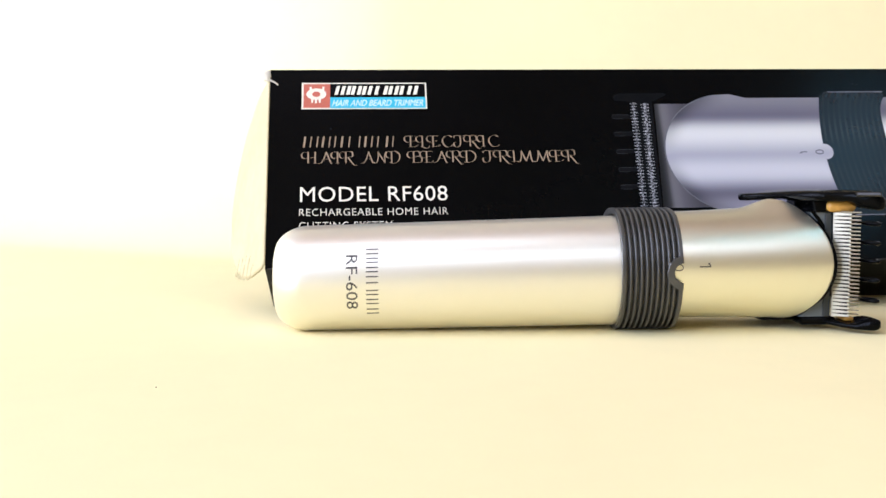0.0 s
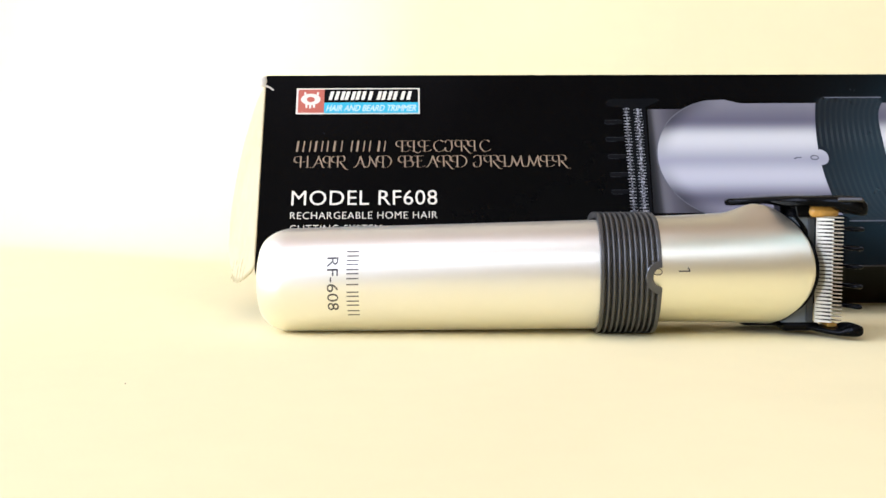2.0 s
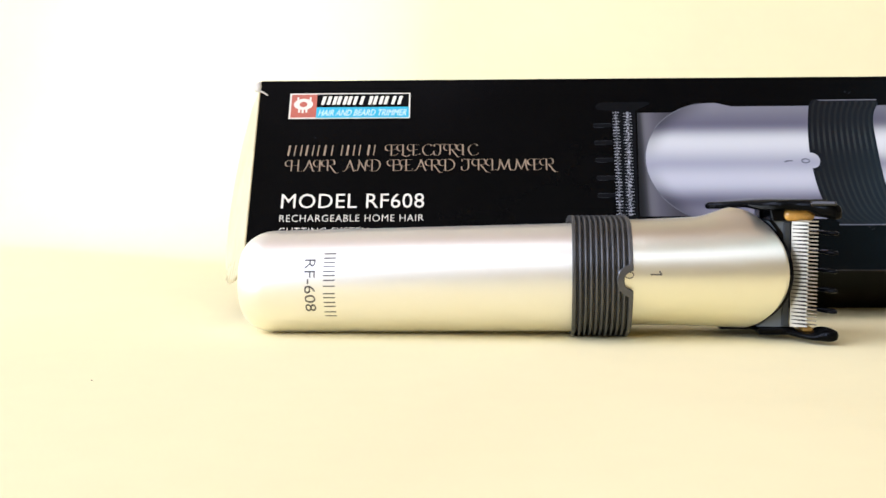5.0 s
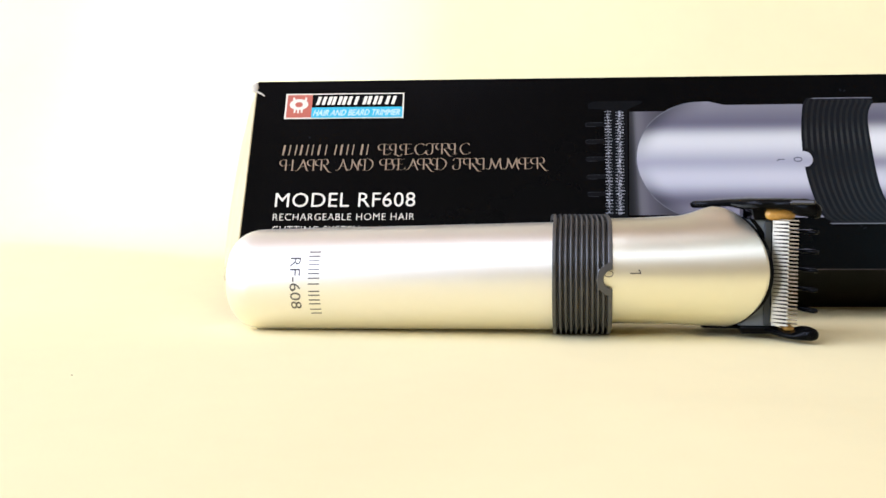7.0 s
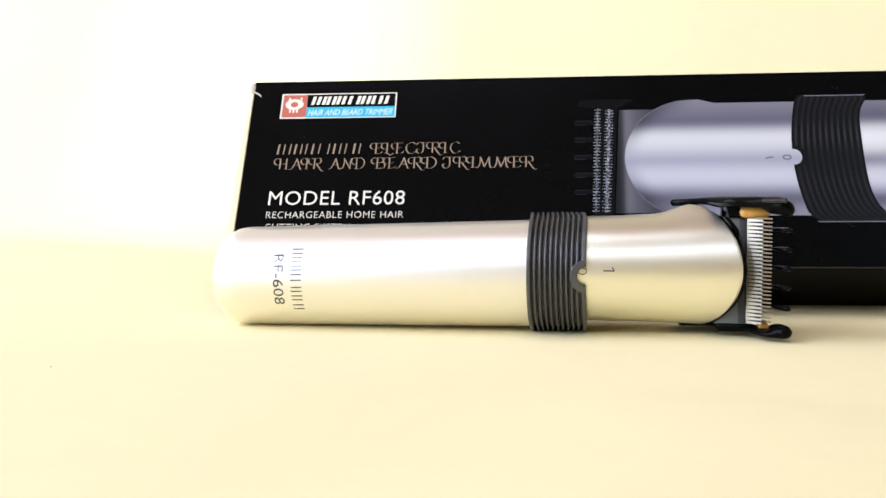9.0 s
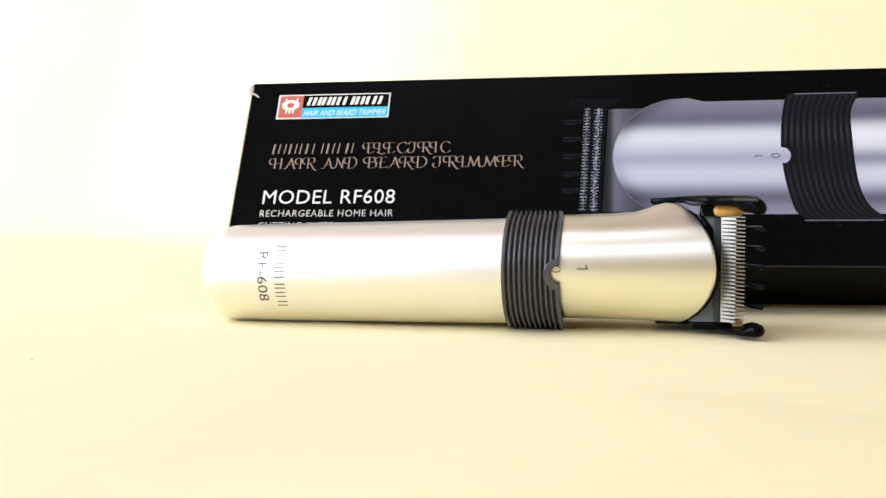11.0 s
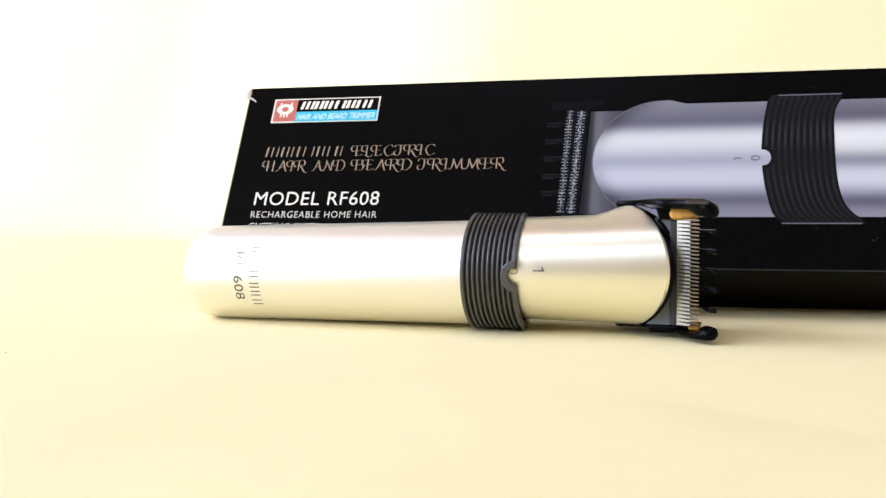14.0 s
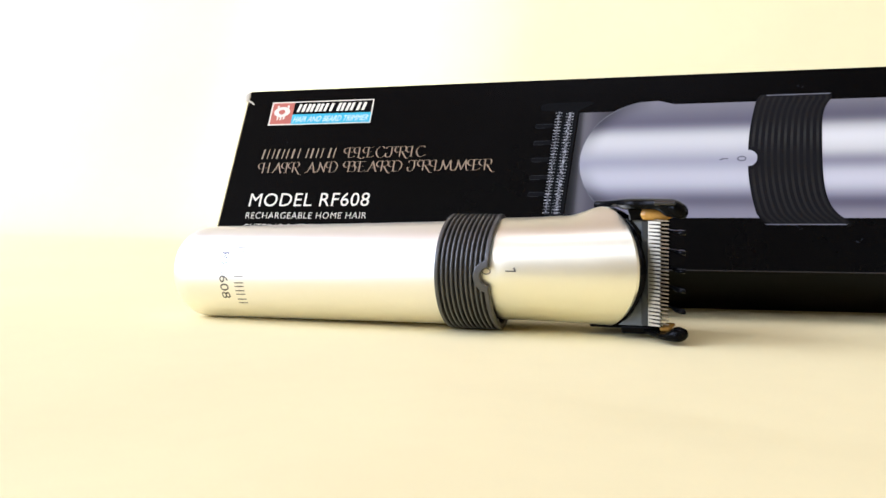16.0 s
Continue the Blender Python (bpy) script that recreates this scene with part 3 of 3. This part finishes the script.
def flap_place(w, v, off=0.0):
    """A point of the flap, w from its hinge and v up, in millimetres; off lifts it from the sheet towards the front."""
    a = flap_angle(w)
    bow = 0.4 * math.sin(w / 46 * math.pi)
    ripple = (0.35 * noise.noise((w * 0.06, v * 0.11, 3.1)) + 0.12 * noise.noise((w * 0.3, v * 0.4, 8.0))) * smoothstep(0, 8, w)
    return Vector((-w * math.sin(a) - bow - ripple - off * math.cos(a), w * math.cos(a) - off * math.sin(a), v)) / 1000


def flap():
    outline = ((0.0, 77.0, 1.6), (4.0, 76.6, 1.2), (9.0, 75.6, 1.6), (14.0, 74.0, 2.4), (20.0, 71.0, 4.2), (26.0, 67.0, 7.4), (32.0, 62.0, 11.6), (38.0, 55.4, 17.6), (42.0, 49.0, 24.0), (44.0, 43.0, 30.0))
    bm, grid = bmesh.new(), []
    for w, hi, lo in outline:
        row = []
        for j in range(41):
            v = lo + (hi - lo) * j / 40
            row.append(flap_place(w + 0.5 * noise.noise((w * 0.5, v * 0.35, 5.0)) * smoothstep(20, 44, w), v))
        grid.append(row)
    skin(bm, grid)
    sheet = part("end_flap", bm, CREAM, carton, "plain cream end flap standing a little open", smooth=True)
    so = sheet.modifiers.new("thickness", "SOLIDIFY")
    so.thickness = 0.0005
    # a grey strip along the hinge, painting in the fold's shading
    bm, grid = bmesh.new(), []
    for j in range(61):
        v = 2.2 + 73.6 * j / 60
        wide = 2.6 + 3.4 * (1 - j / 60) + 1.3 * noise.noise((v * 0.22, 1.0, 2.0)) + 0.6 * noise.noise((v * 0.9, 4.0, 2.0))
        grid.append([flap_place(0.2 + (wide - 0.2) * k / 4, v, 0.35) for k in range(5)])
    skin(bm, grid)
    part("hinge_shade_strip", bm, HINGE_SHADE, sheet, "grey strip painting the fold's shade onto the flap", smooth=True)
    # the crumpled tip, with a ragged upper edge
    bm, grid = bmesh.new(), []
    for i in range(41):
        w = 9.0 + 26.0 * i / 40
        lo = 1.8 + 0.0128 * max(0.0, w - 8) ** 2
        ragged = 1.2 * abs((i * 0.45) % 2 - 1) + 0.8 * noise.noise((w * 0.4, 7.0, 1.0))
        hi = lo + (8.5 + ragged) * smoothstep(7, 16, w) * (1 - 0.6 * smoothstep(28, 36, w))
        grid.append([flap_place(w, lo + (hi - lo) * k / 6, 0.35 + 0.25 * math.sin(w * 1.3 + k)) for k in range(7)])
    skin(bm, grid)
    part("crumpled_tip", bm, CREAM_DARK, sheet, "creased darker tip of the flap", smooth=True)


flap()


def worn_corner():
    bm = bmesh.new()
    bmesh.ops.create_icosphere(bm, subdivisions=3, radius=1)
    for v in bm.verts:
        n = noise.noise(v.co * 1.7)
        v.co = (-0.0009 + v.co.x * (0.0016 + 0.0006 * n), 0.0006 + v.co.y * 0.0010, 0.0789 + v.co.z * (0.0024 + 0.0007 * n))
    part("worn_corner", bm, WORN, carton, "crumpled white worn corner", smooth=True)
    bm = bmesh.new()
    flat(bm, ((-0.3, 77.2), (-0.2, 76.2), (1.4, 75.4), (2.9, 74.3), (3.1, 74.8), (1.6, 76.2)), -0.12)
    part("tear", bm, WORN, carton, "white tear at the corner")


worn_corner()


def patch(name, points, d, mat, label="", parent=None):
    return part(name, flat(bmesh.new(), points, d), mat, parent or carton, label)


def rect(u0, u1, v0, v1):
    return ((u0, v0), (u1, v0), (u1, v1), (u0, v1))


def lettering(name, bm, u0, u1, v0, v1, d, mat, label="", lean=0.0, parent=None):
    for v in bm.verts:
        v.co = ((u0 + (u1 - u0) * v.co.x + lean * (v.co.y - 0.5)) / 1000, (d - 0.3 * v.co.z) / 1000, (v0 + (v1 - v0) * v.co.y) / 1000)
    return part(name, bm, mat, parent or carton, label)


# the badge
badge = patch("badge", rect(11.7, 58.1, 63.9, 75.4), -0.10, WHITE_INK, "small badge in black, red and cyan with a white border")
patch("badge_black", rect(22.2, 57.5, 69.0, 74.9), -0.16, PRINT_DARK, parent=badge)
patch("badge_red", rect(12.4, 22.2, 64.5, 74.8), -0.16, RED_INK, parent=badge)
patch("badge_cyan", rect(22.2, 57.6, 64.3, 69.0), -0.16, CYAN_INK, parent=badge)
emblem = [(17.1 + 3.7 * math.cos(a), 70.4 + 2.5 * math.sin(a)) for a in [2 * math.pi * i / 24 for i in range(24)]]
patch("badge_emblem", emblem, -0.22, WHITE_INK, parent=badge)
patch("badge_dot", [(17.1 + 1.5 * math.cos(a), 70.3 + 1.2 * math.sin(a)) for a in [2 * math.pi * i / 16 for i in range(16)]], -0.28, RED_INK, parent=badge)
for u, v0, v1 in ((14.6, 72.2, 73.6), (19.3, 72.2, 73.6), (15.2, 66.6, 68.4), (16.6, 66.4, 68.4), (18.0, 66.6, 68.4)):
    patch("badge_stub", rect(u, u + 0.75, v0, v1), -0.23, WHITE_INK, parent=badge)
for bar in bars([(p * 0.97, 0.042) for p in STEMS] + [(0.945, 0.042)]):
    lettering("brand_bar", bar, 24.2, 55.2, 70.1, 73.9, -0.22, WHITE_INK, lean=0.9, parent=badge)
lettering("badge_lettering", glyphs("HAIR AND BEARD TRIMMER", 0.03), 23.2, 57.0, 65.1, 67.9, -0.22, PALE_INK, lean=0.7, parent=badge)


# flourished capitals, drawn with a broad pen
CURL = ((0.28, 0.50), (0.05, 0.42), (-0.16, 0.55), (-0.20, 0.80), (-0.02, 0.98), (0.28, 0.96))
STEM = ((0.28, 1.0), (0.28, 0.02))
PEN = {}
PEN["A"] = (0.95, [((0.52, 1.0), (0.36, 0.5), (0.12, 0.05), (-0.12, 0.0)), ((0.50, 1.0), (0.70, 0.45), (0.86, 0.02), (1.0, 0.02)), ((0.26, 0.36), (0.72, 0.36))])
PEN["B"] = (0.85, [CURL, STEM, ((0.28, 0.98), (0.68, 0.96), (0.70, 0.62), (0.32, 0.53)), ((0.32, 0.53), (0.82, 0.50), (0.82, 0.06), (0.16, 0.02))])
PEN["C"] = (0.85, [((0.84, 0.86), (0.60, 1.02), (0.22, 0.85), (0.10, 0.45), (0.34, 0.02), (0.68, 0.0), (0.92, 0.18))])
PEN["D"] = (0.95, [CURL, STEM, ((0.16, 0.98), (0.62, 1.0), (0.95, 0.72), (0.93, 0.30), (0.60, 0.0), (0.10, 0.03))])
PEN["E"] = (0.80, [CURL, STEM, ((0.28, 0.97), (0.74, 0.98)), ((0.28, 0.52), (0.62, 0.53)), ((0.16, 0.02), (0.60, 0.02), (0.84, 0.18))])
PEN["H"] = (1.0, [CURL, STEM, ((0.80, 1.0), (0.80, 0.02)), ((0.28, 0.50), (0.80, 0.52)), ((0.66, 0.02), (0.94, 0.02))])
PEN["I"] = (0.50, [CURL, STEM, ((0.12, 0.02), (0.44, 0.02))])
PEN["L"] = (0.72, [CURL, STEM, ((0.14, 0.06), (0.40, -0.04), (0.62, -0.14), (0.84, 0.06))])
PEN["M"] = (1.15, [((0.24, 0.92), (0.20, 0.4), (0.06, 0.02), (-0.14, 0.06)), ((0.22, 0.98), (0.44, 0.4), (0.56, 0.06)), ((0.56, 0.06), (0.90, 0.98)), ((0.90, 0.98), (0.94, 0.35), (1.04, 0.02), (1.18, 0.04))])
PEN["N"] = (1.0, [((0.26, 0.92), (0.24, 0.4), (0.10, 0.02), (-0.14, 0.08)), ((0.22, 1.0), (0.52, 0.5), (0.82, 0.0)), ((0.82, 0.0), (0.82, 0.70), (0.96, 0.98))])
PEN["R"] = (0.92, [CURL, STEM, ((0.28, 0.98), (0.72, 0.98), (0.76, 0.58), (0.34, 0.50)), ((0.44, 0.50), (0.66, 0.18), (0.90, -0.14), (1.14, -0.16))])
PEN["T"] = (0.90, [((0.02, 0.80), (0.14, 1.0), (0.60, 0.97), (1.04, 1.02)), ((0.52, 0.98), (0.54, 0.30), (0.36, 0.0), (0.06, 0.06), (0.02, 0.34), (0.20, 0.40))])


def pen_text(text):
    bm, at = bmesh.new(), 0.0
    nib = Vector((math.cos(radians(14)), math.sin(radians(14))))
    for ch in text:
        if ch == " ":
            at += 0.45
            continue
        wide, strokes = PEN[ch]
        for st in strokes:
            pts = [Vector(p) for p in st]
            pts = [pts[0] * 2 - pts[1]] + pts + [pts[-1] * 2 - pts[-2]]
            line = []
            for a, b, c, d in zip(pts, pts[1:], pts[2:], pts[3:]):
                for i in range(6):
                    t = i / 6
                    line.append(0.5 * ((2 * b) + (c - a) * t + (2 * a - 5 * b + 4 * c - d) * t * t + (3 * b - a - 3 * c + d) * t ** 3))
            line.append(pts[-2])
            prev = None
            for i, p in enumerate(line):
                way = (line[min(i + 1, len(line) - 1)] - line[max(i - 1, 0)]).normalized()
                side = Vector((-way.y, way.x))
                half = 0.010 + 0.046 * abs(side.dot(nib)) ** 1.7
                now = [bm.verts.new((at + q.x, q.y, 0)) for q in (p - side * half, p + side * half)]
                if prev:
                    bm.faces.new((prev[0], now[0], now[1], prev[1]))
                prev = now
        at += wide + 0.12
    hi = max(v.co.x for v in bm.verts)
    lo = min(v.co.x for v in bm.verts)
    for v in bm.verts:
        v.co.x = (v.co.x - lo) / (hi - lo)
    return bm


for bar in bars([(p, 0.013 + 0.009 * (i % 3 == 0)) for i, p in enumerate(STEMS)] + [(0.965, 0.012)]):
    lettering("brand_bar", bar, 12.6, 46.0, 47.7, 52.2, -0.10, GOLD_INK, lean=0.5)
lettering("flourished_lettering", pen_text("ELECTRIC"), 48.9, 84.2, 47.6, 52.3, -0.10, GOLD_INK, "rose gold flourished lettering")
for word, u0, u1 in (("HAIR", 11.7, 32.0), ("AND", 33.4, 47.6), ("BEARD", 49.8, 75.3), ("TRIMMER", 77.4, 113.4)):
    lettering("flourished_lettering", pen_text(word), u0, u1, 41.0, 45.8, -0.10, GOLD_INK, "rose gold flourished lettering")
lettering("model_lettering", glyphs("MODEL RF608", spacing=1.05), 11.6, 64.0, 25.5, 31.5, -0.10, WHITE_INK, "white printed model lettering")
lettering("small_lettering", glyphs("RECHARGEABLE HOME HAIR", -0.010, spacing=1.1), 11.4, 63.9, 20.0, 22.8, -0.10, WHITE_INK, "white printed lettering")
lettering("small_lettering", glyphs("CUTTING SYSTEM", -0.010, spacing=1.1), 11.4, 44.0, 14.8, 17.6, -0.10, WHITE_INK, "white printed lettering")

for u0, u1, top in ((46.2, 48.6, 16.9), (56.6, 58.0, 17.0), (58.5, 59.9, 17.0), (60.4, 61.8, 17.1), (62.2, 63.7, 17.1)):
    patch("print_bar", rect(u0, u1, 14.8, top), -0.10, WHITE_INK)

# the printed picture of the trimmer
arc = [(172.3 - 26.7 * math.cos(a), 44.3 + 25.6 * math.sin(a)) for a in [radians(-72 + 152 * i / 30) for i in range(31)]]
picture = patch("printed_picture", [(221, 20.3), (176, 20.3)] + arc + [(174, 69.8), (180, 68.1), (221, 68.2)], -0.12, PRINT_SILVER, "printed picture of a silver trimmer with a black ribbed ring")
rim = bmesh.new()
skin(rim, [[((172.3 - 26.7 * q * math.cos(a)) / 1000, -0.00016, (44.3 + 25.6 * q * math.sin(a)) / 1000) for q in (0.985, 1.002)] for a in [radians(-72 + 150 * i / 40) for i in range(41)]])
part("printed_outline", rim, PRINT_OUTLINE, picture)
patch("printed_handle", rect(221, LONG * 1000 - 1, 20.3, 68.2), -0.12, PRINT_SILVER_HANDLE, parent=picture)
patch("printed_mount", ((142.0, 21.5), (166, 21.5), (168, 65.6), (144.2, 65.6)), -0.08, PRINT_MOUNT, parent=picture)


def serrated(u_top, u_bot, width, v0, v1, count, reach):
    bm = bmesh.new()
    for i in range(count):
        v = v0 + (v1 - v0) * i / count
        h = (v1 - v0) / count
        u = u_bot + (u_top - u_bot) * i / count
        flat(bm, ((u - width / 2, v), (u + width / 2, v), (u + width / 2, v + h), (u - width / 2, v + h)), -0.10)
        flat(bm, ((u + width / 2, v + h * 0.2), (u + width / 2 + reach, v + h * 0.38), (u + width / 2 + reach, v + h * 0.6), (u + width / 2, v + h * 0.8)), -0.10)
        flat(bm, ((u - width / 2 - reach, v + h * 0.38), (u - width / 2, v + h * 0.2), (u - width / 2, v + h * 0.8), (u - width / 2 - reach, v + h * 0.6)), -0.10)
    return bm


part("printed_blade", serrated(140.6, 138.8, 1.0, 21.8, 66.0, 34, 1.15), PRINT_FLECKS, picture)
part("printed_blade", serrated(136.2, 135.0, 0.4, 21.8, 66.4, 34, 1.15), PRINT_FLECKS, picture)
patch("printed_comb", ((134.5, 20.5), (141.5, 20.5), (143.6, 66.6), (149.5, 69.6), (148.5, 70.5), (131.5, 70.4), (129.4, 69.8), (128.5, 68.4), (129.2, 67.0), (135.8, 66.6)), -0.05, PRINT_COMB, parent=picture)
for v in (60.0, 52.5, 45.0, 37.4, 30.2):
    patch("printed_tooth", [(134.5, v - 0.8), (134.8, v + 0.8)] + [(128.2 - 0.9 * math.sin(a), v + 0.8 * math.cos(a)) for a in [radians(180 * i / 8) for i in range(9)]], -0.05, PRINT_COMB, parent=picture)


def tooth_outline(v):
    """The pale line round a printed tooth's rounded end."""
    line = [(134.0, v + 0.8)] + [(128.2 - 0.9 * math.sin(a), v + 0.8 * math.cos(a)) for a in [radians(180 * i / 8) for i in range(9)]] + [(131.5, v - 0.8)]
    bm = bmesh.new()
    skin(bm, [[((u + q * (u - 130.5) * 0.05) / 1000, -0.00007, (v + (w - v) * (1 + q)) / 1000) for q in (0.0, 0.22)] for u, w in line])
    part("printed_tooth_line", bm, PRINT_LINE, picture)


for v in (60.0, 52.5, 45.0, 37.4, 30.2):
    tooth_outline(v)


def ring_u(f, v):
    """The printed ring's bowed lines: f runs from its left edge (0) to its right edge (1)."""
    t = (v - 17.7) / (70.8 - 17.7)
    q = abs(t - 0.52) / 0.5
    left = 206.6 + (4.2 if t < 0.52 else 3.4) * q ** 2 + 2.6 * max(0.0, (q - 0.86) / 0.16) ** 2
    right = 231.8 + (2.2 * q ** 2 + 5.3 * q ** 5 + 2.0 * q ** 14 if t < 0.52 else 7.5 * q ** 6)
    right -= 3.4 * max(0.0, abs(t - 0.5) / 0.5 - 0.90) ** 2 / 0.01
    return left + (right - left) * f


def ring_strip(f0, f1, d):
    bm = bmesh.new()
    grid = [[(ring_u(f, 17.7 + 53.1 * i / 60) / 1000, d / 1000, (17.7 + 53.1 * i / 60) / 1000) for f in (f0, f1)] for i in range(61)]
    return skin(bm, grid)


part("printed_ring", ring_strip(0, 1, -0.16), PRINT_RING, picture)
for i in range(11):
    part("printed_ridge", ring_strip((i + 0.52) / 11.4, (i + 0.94) / 11.4, -0.19), PRINT_RIDGE, picture)
patch("printed_notch", [(207.0 + 2.9 * math.cos(a), 44.3 + 3.3 * math.sin(a)) for a in [2 * math.pi * i / 24 for i in range(24)]], -0.26, PRINT_SILVER, parent=picture)
bm = glyphs("0")
for v in bm.verts:
    v.co = (1 - v.co.y, v.co.x, 0)
patch("printed_notch_rim", [(207.2 + r * math.cos(a), 44.3 + 1.05 * r * math.sin(a)) for r, turn in ((3.1, 1), (4.5, -1)) for a in [radians(turn * (-80 + 10 * i)) for i in range(17)]], -0.22, PRINT_RING, parent=picture)
lettering("printed_number", bm, 202.9, 206.2, 43.0, 45.2, -0.30, PRINT_GREY, parent=picture)
patch("printed_number", ((196.8, 44.0), (199.8, 44.0), (199.8, 44.5), (197.4, 44.4), (197.2, 43.6), (196.8, 43.6)), -0.16, PRINT_GREY, parent=picture)

for v in (17.75, 70.6):
    patch("printed_rim", [(213.2, v - 0.2), (234.6 if v > 40 else 239.0, v - 0.2), (235.2 if v > 40 else 239.6, v + 0.25), (212.6, v + 0.2)], -0.21, PRINT_GREY, parent=picture)


def scuff(u, v, size, seed):
    """A pale rubbed mark on the carton's print."""
    rnd = random.Random(seed)
    turn = rnd.uniform(0, 3)
    pts = []
    for i in range(11):
        a = 2 * math.pi * i / 11
        r = size * rnd.uniform(0.35, 1.0)
        x, y = r * math.cos(a), 0.35 * r * math.sin(a)
        pts.append((u + x * math.cos(turn) - y * math.sin(turn), v + x * math.sin(turn) + y * math.cos(turn)))
    patch("scuff", pts, -0.07, SCUFF)


for i, (u, v, size) in enumerate(((223.4, 16.9, 0.7), (224.6, 16.0, 0.8), (242.4, 11.4, 1.1), (243.8, 12.2, 0.7), (225.4, 74.0, 0.8), (223.8, 74.3, 0.6), (22.5, 55.5, 0.6), (205.6, 8.6, 0.5))):
    scuff(u, v, size, i)


# ---- a speck on the paper ----
def dust_speck():
    bm = bmesh.new()
    bmesh.ops.create_icosphere(bm, subdivisions=2, radius=0.00022)
    for v in bm.verts:
        v.co *= 1 + 0.4 * noise.noise(v.co * 4000)
        v.co.z *= 0.6
    ob = part("dust_speck", bm, SPECK, smooth=True)
    ob.location = (-0.124, -0.082, 0.00015)
    tagged(ob, "tiny brown speck of dust lying on yellow paper", "dust")


dust_speck()
